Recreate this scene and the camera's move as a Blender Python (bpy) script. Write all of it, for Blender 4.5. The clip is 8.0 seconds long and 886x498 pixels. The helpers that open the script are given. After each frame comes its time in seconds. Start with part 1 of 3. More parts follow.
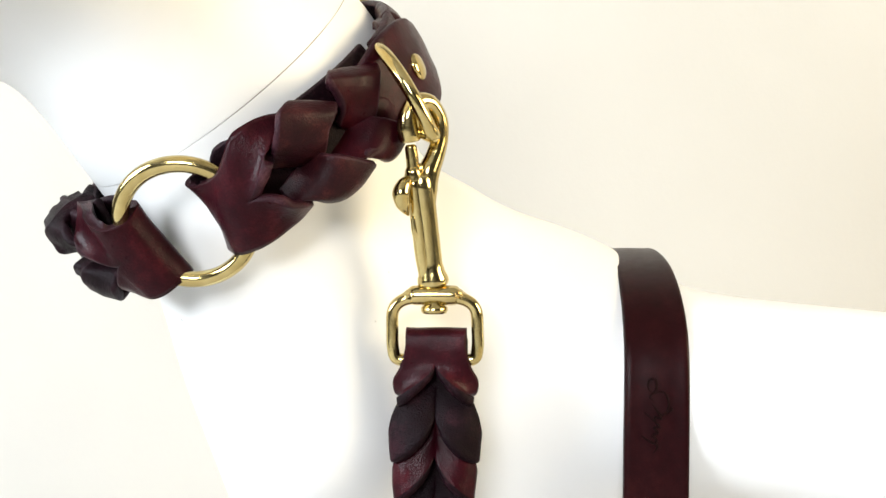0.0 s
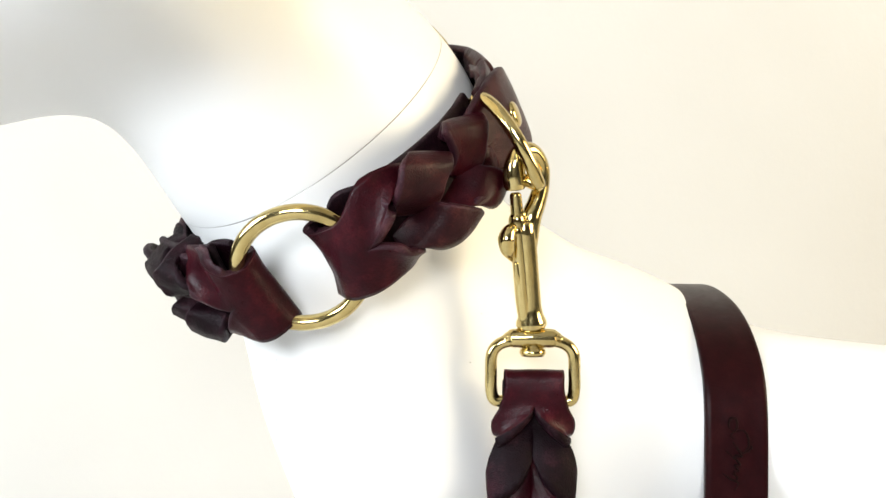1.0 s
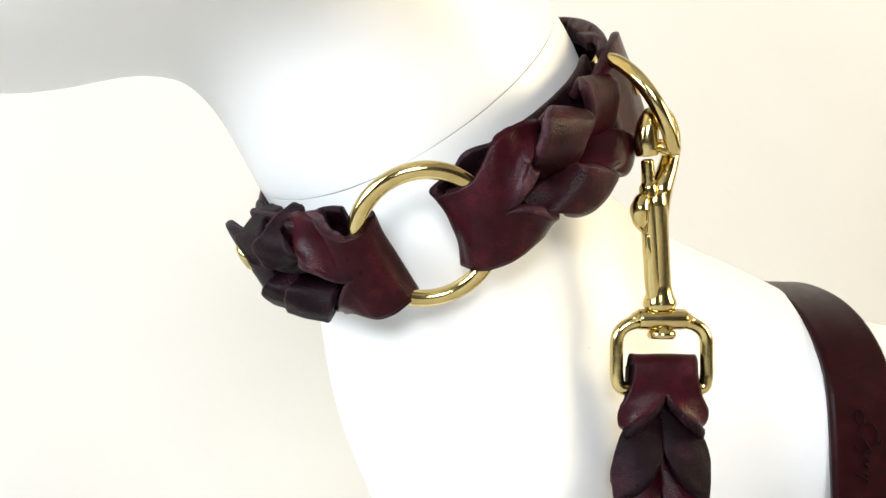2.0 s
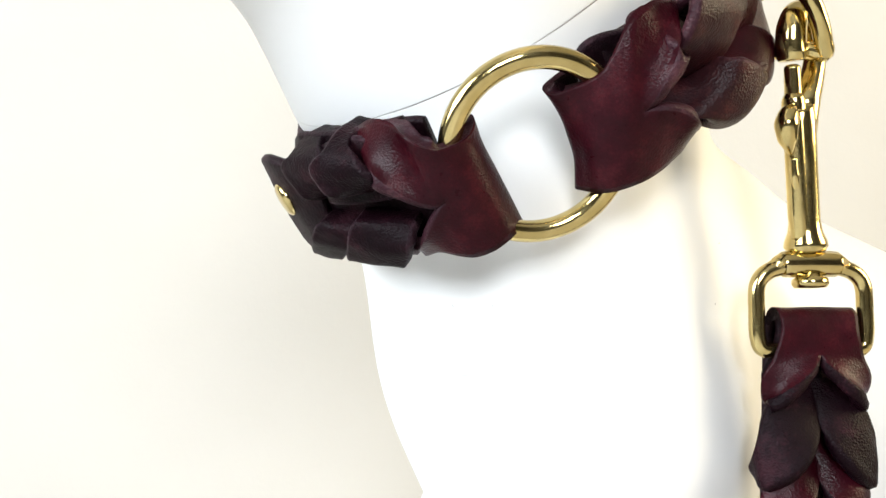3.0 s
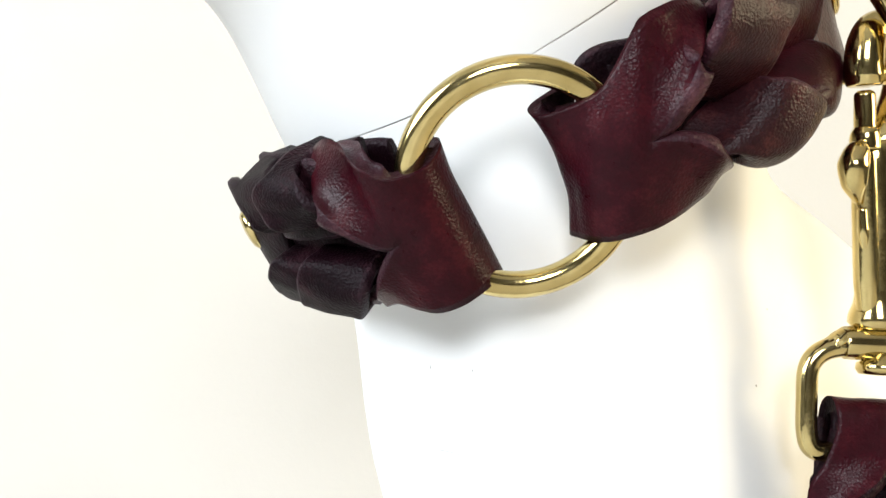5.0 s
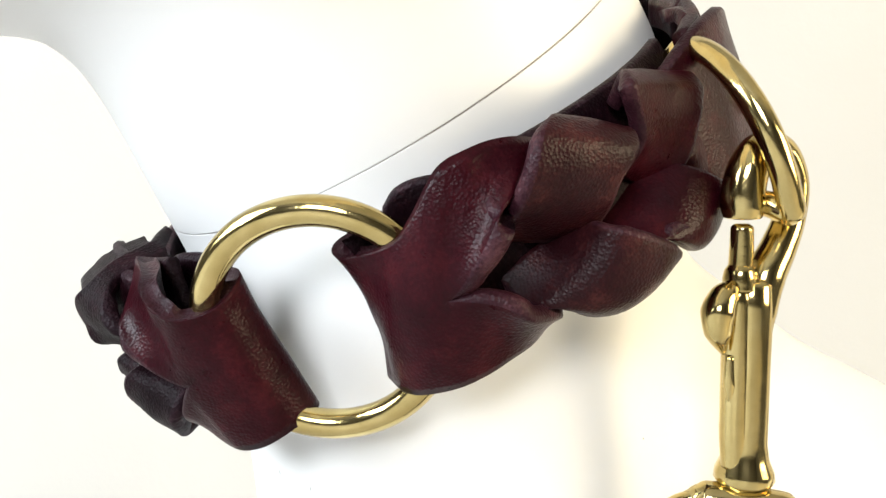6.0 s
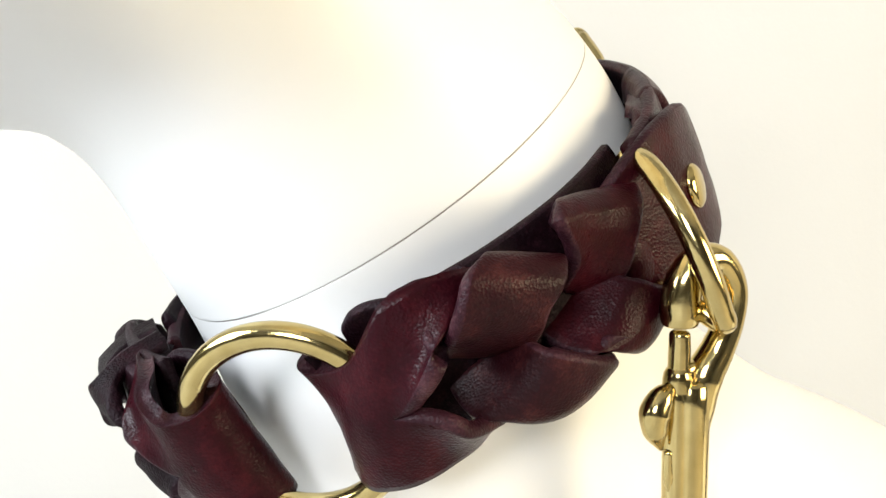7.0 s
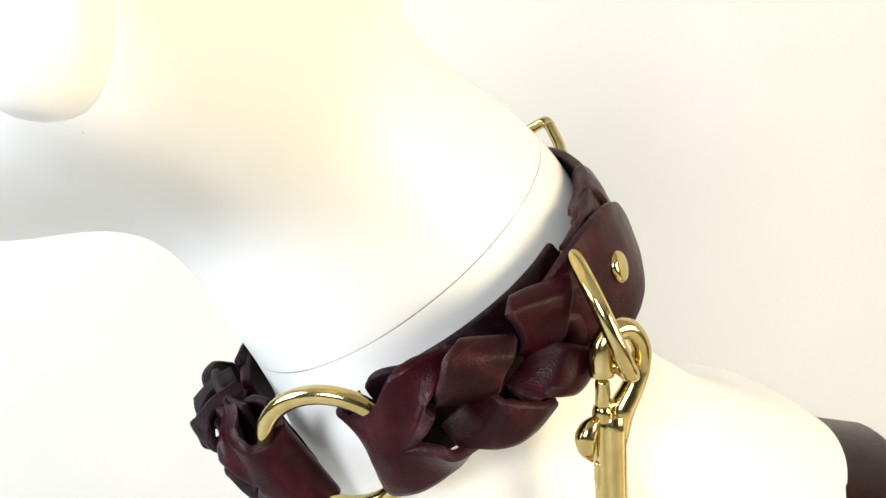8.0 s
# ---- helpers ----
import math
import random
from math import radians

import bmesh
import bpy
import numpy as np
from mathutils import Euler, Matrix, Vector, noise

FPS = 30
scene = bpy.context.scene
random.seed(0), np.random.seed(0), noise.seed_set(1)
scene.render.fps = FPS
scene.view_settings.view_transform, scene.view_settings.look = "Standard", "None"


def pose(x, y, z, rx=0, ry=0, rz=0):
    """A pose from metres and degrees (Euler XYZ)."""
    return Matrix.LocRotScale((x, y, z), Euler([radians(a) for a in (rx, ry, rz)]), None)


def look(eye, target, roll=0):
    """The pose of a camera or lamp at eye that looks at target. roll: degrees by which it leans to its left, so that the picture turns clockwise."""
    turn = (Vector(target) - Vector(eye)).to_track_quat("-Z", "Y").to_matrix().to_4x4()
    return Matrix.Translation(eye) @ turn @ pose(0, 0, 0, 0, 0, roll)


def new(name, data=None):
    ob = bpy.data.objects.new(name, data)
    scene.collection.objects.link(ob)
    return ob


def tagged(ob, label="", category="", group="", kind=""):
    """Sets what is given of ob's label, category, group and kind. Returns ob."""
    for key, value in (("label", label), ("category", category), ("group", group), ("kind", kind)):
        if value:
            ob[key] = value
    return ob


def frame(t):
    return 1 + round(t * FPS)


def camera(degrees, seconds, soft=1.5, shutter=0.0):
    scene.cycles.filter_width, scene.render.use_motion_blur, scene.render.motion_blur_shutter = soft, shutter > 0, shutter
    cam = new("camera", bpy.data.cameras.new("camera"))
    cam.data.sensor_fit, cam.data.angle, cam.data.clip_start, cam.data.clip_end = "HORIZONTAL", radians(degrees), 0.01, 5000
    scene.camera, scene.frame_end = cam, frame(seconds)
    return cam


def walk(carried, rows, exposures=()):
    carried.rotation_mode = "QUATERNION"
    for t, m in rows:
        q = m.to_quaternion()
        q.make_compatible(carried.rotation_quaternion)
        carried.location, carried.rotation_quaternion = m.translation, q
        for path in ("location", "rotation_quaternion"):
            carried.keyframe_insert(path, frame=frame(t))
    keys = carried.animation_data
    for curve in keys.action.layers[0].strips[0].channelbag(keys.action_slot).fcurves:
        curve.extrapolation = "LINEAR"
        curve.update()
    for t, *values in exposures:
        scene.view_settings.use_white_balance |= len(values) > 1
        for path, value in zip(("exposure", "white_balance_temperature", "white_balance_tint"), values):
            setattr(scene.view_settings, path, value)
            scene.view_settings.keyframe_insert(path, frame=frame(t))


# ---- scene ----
cam = camera(56.0, 8.0)
PATH = [
    (0, (0.016, -0.004, 1.404), (-0.095, 1.993, 1.377), -0.3),
    (0.5, (-0.001, -0.008, 1.418), (-0.08, 1.99, 1.392), 0.1),
    (1, (-0.027, -0.012, 1.415), (-0.06, 1.988, 1.414), 0.2),
    (2.5, (-0.094, 0.038, 1.38), (0.013, 2.029, 1.536), -0.1),
    (3, (-0.107, 0.066, 1.369), (0.039, 2.051, 1.573), -0.5),
    (3.5, (-0.114, 0.081, 1.363), (0.034, 2.057, 1.633), 0.1),
    (4, (-0.111, 0.091, 1.37), (-0.019, 2.069, 1.65), 0.5),
    (5.5, (-0.057, 0.103, 1.388), (-0.255, 2.078, 1.633), 5.3),
    (6, (-0.037, 0.11, 1.414), (-0.328, 2.085, 1.542), 6.7),
    (6.5, (-0.027, 0.111, 1.431), (-0.397, 2.077, 1.453), 7.0),
    (7, (-0.018, 0.099, 1.444), (-0.461, 2.049, 1.43), 6.2),
    (7.5, (-0.003, 0.077, 1.46), (-0.506, 2.012, 1.402), 5.3),
    (8, (0.005, 0.04, 1.477), (-0.514, 1.968, 1.349), 4.0),
]
walk(cam, [(t, look(eye, target, roll)) for t, eye, target, roll in PATH])

# ---- light and air ----
world = bpy.data.worlds.new("world")
scene.world = world
world.use_nodes = True
wn = world.node_tree.nodes
sky = wn.new("ShaderNodeTexSky")
sky.sky_type = "NISHITA"
sky.sun_disc = False
sky.sun_elevation, sky.sun_rotation = radians(40), radians(120)
world.node_tree.links.new(sky.outputs[0], wn["Background"].inputs[0])
wn["Background"].inputs[1].default_value = 0.1

ROOM = (-1.7, 1.9, -2.2, 0.78, 0.90, 2.85)      # x from, x to, y from, y to, floor, ceiling


def window_light(name, eye, target, w, h, power, colour):
    data = bpy.data.lights.new(name, "AREA")
    data.shape, data.size, data.size_y, data.energy, data.color = "RECTANGLE", w, h, power, colour
    ob = new(name, data)
    ob.matrix_world = look(eye, target)
    return ob


# daylight in the three window openings: neutral ahead of the bust, cool from one side, warm and sunlit from the other
window_light("window_light_front", (-0.35, -2.16, 2.12), (-0.05, 0.3, 1.42), 0.8, 0.7, 50, (0.95, 0.975, 1.0))
window_light("window_light_cool", (-1.66, -0.60, 2.0), (0, 0.1, 1.45), 1.1, 0.9, 62, (0.86, 0.94, 1.0))
window_light("window_light_warm", (1.86, -0.25, 2.0), (0, 0.2, 1.45), 1.0, 0.9, 46, (1.0, 0.84, 0.53))
scene.view_settings.exposure = -0.01


# ---- materials ----
def material(name):
    m = bpy.data.materials.new(name)
    m.use_nodes = True
    nt = m.node_tree
    return m, nt, nt.nodes["Principled BSDF"]


def node(nt, kind, **values):
    n = nt.nodes.new(kind)
    for key, value in values.items():
        n.inputs[key.replace("_", " ")].default_value = value
    return n


def ramp(nt, fac, stops):
    r = nt.nodes.new("ShaderNodeValToRGB")
    while len(r.color_ramp.elements) < len(stops):
        r.color_ramp.elements.new(0.5)
    for e, (pos, col) in zip(r.color_ramp.elements, stops):
        e.position, e.color = pos, (*col, 1)
    nt.links.new(fac, r.inputs[0])
    return r.outputs[0]


def coords(nt):
    return nt.nodes.new("ShaderNodeTexCoord").outputs["Object"]


def noise_tex(nt, co, scale, detail=4.0, rough=0.55):
    n = node(nt, "ShaderNodeTexNoise", Scale=scale, Detail=detail, Roughness=rough)
    nt.links.new(co, n.inputs["Vector"])
    return n.outputs[0]


def bumped(nt, bsdf, heights):
    last = None
    for out, strength, distance in heights:
        b = node(nt, "ShaderNodeBump", Strength=strength, Distance=distance)
        nt.links.new(out, b.inputs["Height"])
        if last:
            nt.links.new(last, b.inputs["Normal"])
        last = b.outputs[0]
    nt.links.new(last, bsdf.inputs["Normal"])


def leather(name, dark, mid, light, rough, grain, shine=0.25, fuzz=0.0):
    """Dyed hide: patches of colour, fine pores, creases, and scuffs where the dye has rubbed; fuzz is the nap of a rough side."""
    m, nt, b = material(name)
    co = coords(nt)
    big = noise_tex(nt, co, 120, 5, 0.62)
    fine = noise_tex(nt, co, 1500, 4, 0.7)
    mix = nt.nodes.new("ShaderNodeMath")
    mix.operation = "MULTIPLY_ADD"
    nt.links.new(fine, mix.inputs[0])
    mix.inputs[1].default_value = 0.55
    nt.links.new(big, mix.inputs[2])
    nt.links.new(ramp(nt, mix.outputs[0], [(0.50, dark), (0.80, mid), (1.02, light)]), b.inputs["Base Color"])
    vor = node(nt, "ShaderNodeTexVoronoi", Scale=1900.0)
    nt.links.new(co, vor.inputs["Vector"])
    rr = node(nt, "ShaderNodeMapRange", To_Min=rough - 0.10, To_Max=rough + 0.18)
    nt.links.new(noise_tex(nt, co, 330, 5, 0.7), rr.inputs[0])
    nt.links.new(rr.outputs[0], b.inputs["Roughness"])
    b.inputs["Specular IOR Level"].default_value = shine
    b.inputs["Sheen Weight"].default_value = fuzz
    b.inputs["Sheen Roughness"].default_value = 0.45
    b.inputs["Sheen Tint"].default_value = (0.75, 0.52, 0.50, 1)
    bumped(nt, b, [(vor.outputs["Distance"], grain, 0.00030), (noise_tex(nt, co, 520, 5, 0.65), 0.04 + grain * 0.25, 0.0005), (noise_tex(nt, co, 95, 3), 0.06, 0.0012)])
    return m


LEATHER = leather("smooth_leather", (0.0095, 0.0005, 0.0018), (0.0215, 0.0014, 0.0040), (0.044, 0.0050, 0.0080), 0.28, 0.28, 0.12)
RUBBED = leather("rubbed_leather", (0.0075, 0.0008, 0.0021), (0.0190, 0.0024, 0.0042), (0.054, 0.0130, 0.0125), 0.36, 0.36, 0.15)
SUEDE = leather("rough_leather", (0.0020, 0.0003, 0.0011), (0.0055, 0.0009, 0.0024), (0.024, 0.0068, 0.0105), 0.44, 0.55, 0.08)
EDGE = leather("burnished_edge", (0.012, 0.0026, 0.0055), (0.026, 0.0065, 0.0110), (0.075, 0.028, 0.034), 0.40, 0.45, 0.15)
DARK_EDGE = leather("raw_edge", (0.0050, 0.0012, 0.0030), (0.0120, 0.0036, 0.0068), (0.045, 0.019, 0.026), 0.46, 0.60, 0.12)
STRAP = leather("strap_leather", (0.0085, 0.0010, 0.0017), (0.0140, 0.0018, 0.0027), (0.021, 0.0036, 0.0040), 0.30, 0.08, 0.09)


def brass_material():
    m, nt, b = material("brass")
    co = coords(nt)
    nt.links.new(ramp(nt, noise_tex(nt, co, 160), [(0.3, (0.50, 0.385, 0.155)), (0.7, (0.64, 0.515, 0.235))]), b.inputs["Base Color"])
    b.inputs["Metallic"].default_value = 1.0
    rr = node(nt, "ShaderNodeMapRange", To_Min=0.08, To_Max=0.20)
    nt.links.new(noise_tex(nt, co, 420), rr.inputs[0])
    nt.links.new(rr.outputs[0], b.inputs["Roughness"])
    bumped(nt, b, [(noise_tex(nt, co, 260, 3), 0.12, 0.0004), (noise_tex(nt, co, 2200, 2), 0.08, 0.0001)])
    return m


BRASS = brass_material()

SEAM_NORMAL, SEAM_AT = (-0.5083, -0.5024, 0.6994), 0.91615


def shell_material():
    m, nt, b = material("white_shell")
    co = coords(nt)
    dot = nt.nodes.new("ShaderNodeVectorMath")
    dot.operation = "DOT_PRODUCT"
    nt.links.new(co, dot.inputs[0])
    dot.inputs[1].default_value = SEAM_NORMAL
    off = nt.nodes.new("ShaderNodeMath")
    off.operation = "SUBTRACT"
    nt.links.new(dot.outputs["Value"], off.inputs[0])
    off.inputs[1].default_value = SEAM_AT
    size = nt.nodes.new("ShaderNodeMath")
    size.operation = "ABSOLUTE"
    nt.links.new(off.outputs[0], size.inputs[0])
    line = node(nt, "ShaderNodeMapRange", From_Min=0.00007, From_Max=0.00020, To_Min=0.0, To_Max=1.0)
    nt.links.new(size.outputs[0], line.inputs[0])
    paint = ramp(nt, noise_tex(nt, co, 9, 3), [(0.3, (0.755, 0.755, 0.755)), (0.7, (0.79, 0.79, 0.785))])
    mix = nt.nodes.new("ShaderNodeMix")
    mix.data_type = "RGBA"
    nt.links.new(line.outputs[0], mix.inputs[0])
    # seam colour pales in patches, painted in for the glare that washes it out
    nt.links.new(ramp(nt, noise_tex(nt, co, 28, 2), [(0.42, (0.20, 0.18, 0.17)), (0.62, (0.66, 0.65, 0.64))]), mix.inputs[6])
    nt.links.new(paint, mix.inputs[7])
    nt.links.new(mix.outputs[2], b.inputs["Base Color"])
    b.inputs["Roughness"].default_value = 0.42
    bumped(nt, b, [(noise_tex(nt, co, 240, 3), 0.03, 0.0008), (line.outputs[0], 0.5, 0.0004)])
    return m


SHELL = shell_material()


def plaster(name, a, c, rough=0.9):
    m, nt, b = material(name)
    co = coords(nt)
    nt.links.new(ramp(nt, noise_tex(nt, co, 2.2, 4), [(0.3, a), (0.7, c)]), b.inputs["Base Color"])
    b.inputs["Roughness"].default_value = rough
    bumped(nt, b, [(noise_tex(nt, co, 90, 5), 0.15, 0.002)])
    return m


DIM = plaster("taupe_paint", (0.055, 0.052, 0.050), (0.075, 0.070, 0.067))
WALL = plaster("painted_plaster", (0.47, 0.45, 0.415), (0.52, 0.50, 0.465))
CEILING = plaster("ceiling_paint", (0.28, 0.275, 0.27), (0.33, 0.325, 0.32))
TOP = plaster("grey_laminate", (0.40, 0.395, 0.385), (0.46, 0.455, 0.445), 0.5)


# ---- mesh tools ----
def mesh_object(name, bm, mats):
    me = bpy.data.meshes.new(name)
    bm.to_mesh(me)
    bm.free()
    for f in me.polygons:
        f.use_smooth = True
    for m in mats if isinstance(mats, (list, tuple)) else [mats]:
        me.materials.append(m)
    return new(name, me)


def part(name, bm, mats, parent, label=""):
    ob = mesh_object(name, bm, mats)
    ob.parent = parent
    return tagged(ob, label)


def thing(name, label, category, group="", kind=""):
    return tagged(new(name), label, category, group, kind)


def spline(points, n):
    """n samples of a Catmull-Rom curve through points (rows of numbers)."""
    p = np.array(points, float)
    p = np.vstack([2 * p[0] - p[1], p, 2 * p[-1] - p[-2]])
    out = []
    for u in np.linspace(0, len(p) - 3 - 1e-6, n):
        i = int(u)
        f = u - i
        a, b, c, d = p[i:i + 4]
        out.append(0.5 * (2 * b + (c - a) * f + (2 * a - 5 * b + 4 * c - d) * f * f + (3 * b - a - 3 * c + d) * f ** 3))
    return np.array(out)


def skin(bm, rings, closed=False, mats=None):
    """Faces between rings of points; the ends are closed with caps."""
    rows = [[bm.verts.new(p) for p in ring] for ring in rings]
    k = len(rows[0])
    pairs = list(zip(rows, rows[1:])) + ([(rows[-1], rows[0])] if closed else [])
    for a, b in pairs:
        for i in range(k):
            f = bm.faces.new((a[i], a[(i + 1) % k], b[(i + 1) % k], b[i]))
            if mats:
                f.material_index = mats[i]
    if not closed:
        bm.faces.new(rows[0][::-1])
        bm.faces.new(rows[-1])
    return bm


def tube(points, radii, sides=20, n=48, closed=False, flat=1.0):
    """A round bar along a smooth curve, with a radius that varies along it."""
    pts = spline(points, n) if not closed else np.array(points)
    rad = np.interp(np.linspace(0, 1, len(pts)), np.linspace(0, 1, len(radii)), radii)
    bm = bmesh.new()
    rings, ref = [], None
    for i, p in enumerate(pts):
        a = pts[(i + 1) % len(pts)] if closed or i + 1 < len(pts) else p
        b = pts[i - 1] if closed or i else p
        t = Vector(a - b).normalized()
        ref = (ref - t * ref.dot(t)).normalized() if ref else t.orthogonal().normalized()
        side = t.cross(ref)
        rings.append([Vector(p) + float(rad[i]) * (math.cos(w) * ref + flat * math.sin(w) * side) for w in (2 * math.pi * j / sides for j in range(sides))])
    return skin(bm, rings, closed)


def lathe(profile, place, axis=(0, 0, 1), sides=40):
    """A turned solid: profile rows of (radius, height) along the axis from place."""
    z = Vector(axis).normalized()
    x = z.orthogonal().normalized()
    y = z.cross(x)
    bm = bmesh.new()
    return skin(bm, [[Vector(place) + z * h + r * (math.cos(w) * x + math.sin(w) * y) for w in (2 * math.pi * j / sides for j in range(sides))] for r, h in profile])


def ribbon(edge_a, edge_b, place, thick=0.0026, bulge=0.0, n=40, across=12, curl=0.0, middle=None):
    """A strip of leather between two edge curves, given in the coordinates that place() understands: an outer face, rounded
    cut edges and an inner face. bulge lifts the middle, curl lifts the edges; middle is a third curve that the strip runs through."""
    a, b = spline(edge_a, n), spline(edge_b, n)
    belly = spline(middle, n) - (a + b) / 2 if middle else 0.0
    grid = np.zeros((n, across, 3))
    for j, v in enumerate(np.linspace(0, 1, across)):
        mid = a * (1 - v) + b * v + belly * 4 * v * (1 - v)
        mid[:, 2] += bulge * 4 * v * (1 - v) + curl * (2 * v - 1) ** 4
        for i in range(n):
            grid[i, j] = place(*mid[i])
    du = np.gradient(grid, axis=0)
    dv = np.gradient(grid, axis=1)
    nor = np.cross(dv, du)
    nor /= np.linalg.norm(nor, axis=2, keepdims=True) + 1e-12
    mid = grid[n // 2, across // 2]
    if np.dot(nor[n // 2, across // 2], outward(mid)) < 0:
        nor = -nor
    wob = np.array([[noise.noise(Vector(grid[i, j]) * 160) for j in range(across)] for i in range(n)])[..., None]
    grid = grid + nor * wob * 0.00028
    bm = bmesh.new()
    rings = []
    half = thick / 2
    for i in range(n):
        top = [grid[i, j] for j in range(across)]
        low = [grid[i, j] - nor[i, j] * thick for j in range(across)]
        ring = list(top)
        out_b = dv[i, -1] / (np.linalg.norm(dv[i, -1]) + 1e-12)
        out_a = -dv[i, 0] / (np.linalg.norm(dv[i, 0]) + 1e-12)
        for w in (35, 90, 145):
            ring.append(top[-1] - nor[i, -1] * half * (1 - math.cos(radians(w))) + out_b * 0.75 * half * math.sin(radians(w)))
        ring += low[::-1]
        for w in (145, 90, 35):
            ring.append(top[0] - nor[i, 0] * half * (1 - math.cos(radians(w))) + out_a * 0.75 * half * math.sin(radians(w)))
        rings.append([Vector(p) for p in ring])
    mats = [0] * (across - 1) + [1] * 4 + [2] * (across - 1) + [1] * 4
    skin(bm, rings, mats=mats)
    bmesh.ops.recalc_face_normals(bm, faces=bm.faces)
    return bm


def forked(edge_a, slit, after_a, after_b, edge_b, place, thick=0.0028, n=72, across=12):
    """A leather loop end in one piece: whole between its two edges, then slit along its middle into two strips that part."""
    fa, fb = spline(slit + after_a, n), spline(slit + after_b, n)
    k = int((len(slit) - 1) / (len(slit) + len(after_a) - 1) * (n - 1))
    ea, eb = spline(edge_a, n), spline(edge_b, n)
    fa[:k + 1] = fb[:k + 1] = (fa[:k + 1] + fb[:k + 1]) / 2
    grids = []
    for edge, mid, other, sign in ((ea, fa, eb, -1), (eb, fb, ea, 1)):
        grid = np.zeros((n, across, 3))
        for j, v in enumerate(np.linspace(1, 0, across)):
            whole = edge * v * (v + 1) / 2 + mid * (1 - v * v) + other * v * (v - 1) / 2
            apart = edge * v + mid * (1 - v)
            for i in range(n):
                f = min(1.0, max(0.0, (i - k) / 10 + 0.3))
                grid[i, j] = place(*(whole[i] * (1 - f) + apart[i] * f))
        grids.append(grid)
    bm = bmesh.new()
    nors = []
    for grid in grids:
        nor = np.cross(np.gradient(grid, axis=1), np.gradient(grid, axis=0))
        nor /= np.linalg.norm(nor, axis=2, keepdims=True) + 1e-12
        if np.dot(nor[n // 2, across // 2], outward(grid[n // 2, across // 2])) < 0:
            nor = -nor
        nors.append(nor)
    seam = nors[0][:k + 1, -1] + nors[1][:k + 1, -1]
    seam /= np.linalg.norm(seam, axis=1, keepdims=True)
    rows = {}
    for side in (0, 1):
        nor, grid = nors[side], grids[side]
        nor[:k + 1, -1] = seam
        for i in range(n):
            wob = [noise.noise(Vector(p) * 160) * 0.00025 for p in grid[i]]
            top = [grid[i, j] + nor[i, j] * wob[j] for j in range(across)]
            low = [top[j] - nor[i, j] * thick for j in range(across)]
            ease = min(1.0, max(0.0, (i - k) / 5))
            ring = []
            for at, sign, amount in ((0, -1, 1.0), (-1, 1, ease)):
                d = sign * (grid[i, at] - grid[i, at - sign])
                d /= np.linalg.norm(d) + 1e-12
                ring.append([top[at] - nor[i, at] * thick / 2 * (1 - math.cos(radians(w))) + d * sign * sign * amount * 0.75 * thick / 2 * math.sin(radians(w)) for w in (35, 90, 145)])
            rows[side, i] = [bm.verts.new(p) for p in top + ring[1] + low[::-1] + ring[0][::-1]]
    size = 2 * across + 6
    for side in (0, 1):
        for i in range(n - 1):
            a, b = rows[side, i], rows[side, i + 1]
            for j in range(size):
                if i < k and across - 1 <= j < across + 3:
                    continue
                f = bm.faces.new((a[j], a[(j + 1) % size], b[(j + 1) % size], b[j]))
                f.material_index = 0 if j < across - 1 else 1 if j < across + 3 else 2 if j < 2 * across + 2 else 1
        bm.faces.new(rows[side, n - 1])
        bm.faces.new(rows[side, 0][::-1])
    bmesh.ops.remove_doubles(bm, verts=bm.verts, dist=0.00001)
    bmesh.ops.recalc_face_normals(bm, faces=bm.faces)
    return bm


# ---- the room ----
def box(bm, x0, x1, y0, y1, z0, z1):
    v = [bm.verts.new((x, y, z)) for z in (z0, z1) for y in (y0, y1) for x in (x0, x1)]
    for f in ((0, 2, 3, 1), (4, 5, 7, 6), (0, 1, 5, 4), (2, 6, 7, 3), (0, 4, 6, 2), (1, 3, 7, 5)):
        bm.faces.new([v[i] for i in f])
    return bm


def structure(name, bm, mat, label, category):
    ob = mesh_object(name, bm, mat)
    for f in ob.data.polygons:
        f.use_smooth = False
    return tagged(ob, label, category, kind="structure")


X0, X1, Y0, Y1, Z0, Z1 = ROOM
structure("floor", box(bmesh.new(), X0 - 0.12, X1 + 0.12, Y0 - 0.12, Y1 + 0.12, Z0 - 0.1, Z0), TOP, "plain pale grey flat surface under the mannequin bust", "floor")
structure("ceiling", box(bmesh.new(), X0 - 0.12, X1 + 0.12, Y0 - 0.12, Y1 + 0.12, Z1, Z1 + 0.1), CEILING, "plain grey painted ceiling of the room", "ceiling")
structure("wall_back", box(bmesh.new(), X0, X1, Y1, Y1 + 0.12, Z0, Z1), WALL, "cream painted plaster wall behind the bust", "wall")
bm = box(bmesh.new(), X0, -1.0, Y0 - 0.12, Y0, Z0, Z1)
box(bm, 0.2, X1, Y0 - 0.12, Y0, Z0, Z1)
box(bm, -1.0, 0.2, Y0 - 0.12, Y0, Z0, 1.8)
box(bm, -1.0, 0.2, Y0 - 0.12, Y0, 2.75, Z1)
structure("wall_front", bm, DIM, "taupe painted plaster wall with a window opening", "wall")


def side_wall(name, x0, x1, y0, y1, z0, z1):
    bm = bmesh.new()
    box(bm, x0, x1, Y0 - 0.12, y0, Z0, Z1)
    box(bm, x0, x1, y1, Y1 + 0.12, Z0, Z1)
    box(bm, x0, x1, y0, y1, Z0, z0)
    box(bm, x0, x1, y0, y1, z1, Z1)
    structure(name, bm, DIM, "taupe plaster wall with a window opening", "wall")


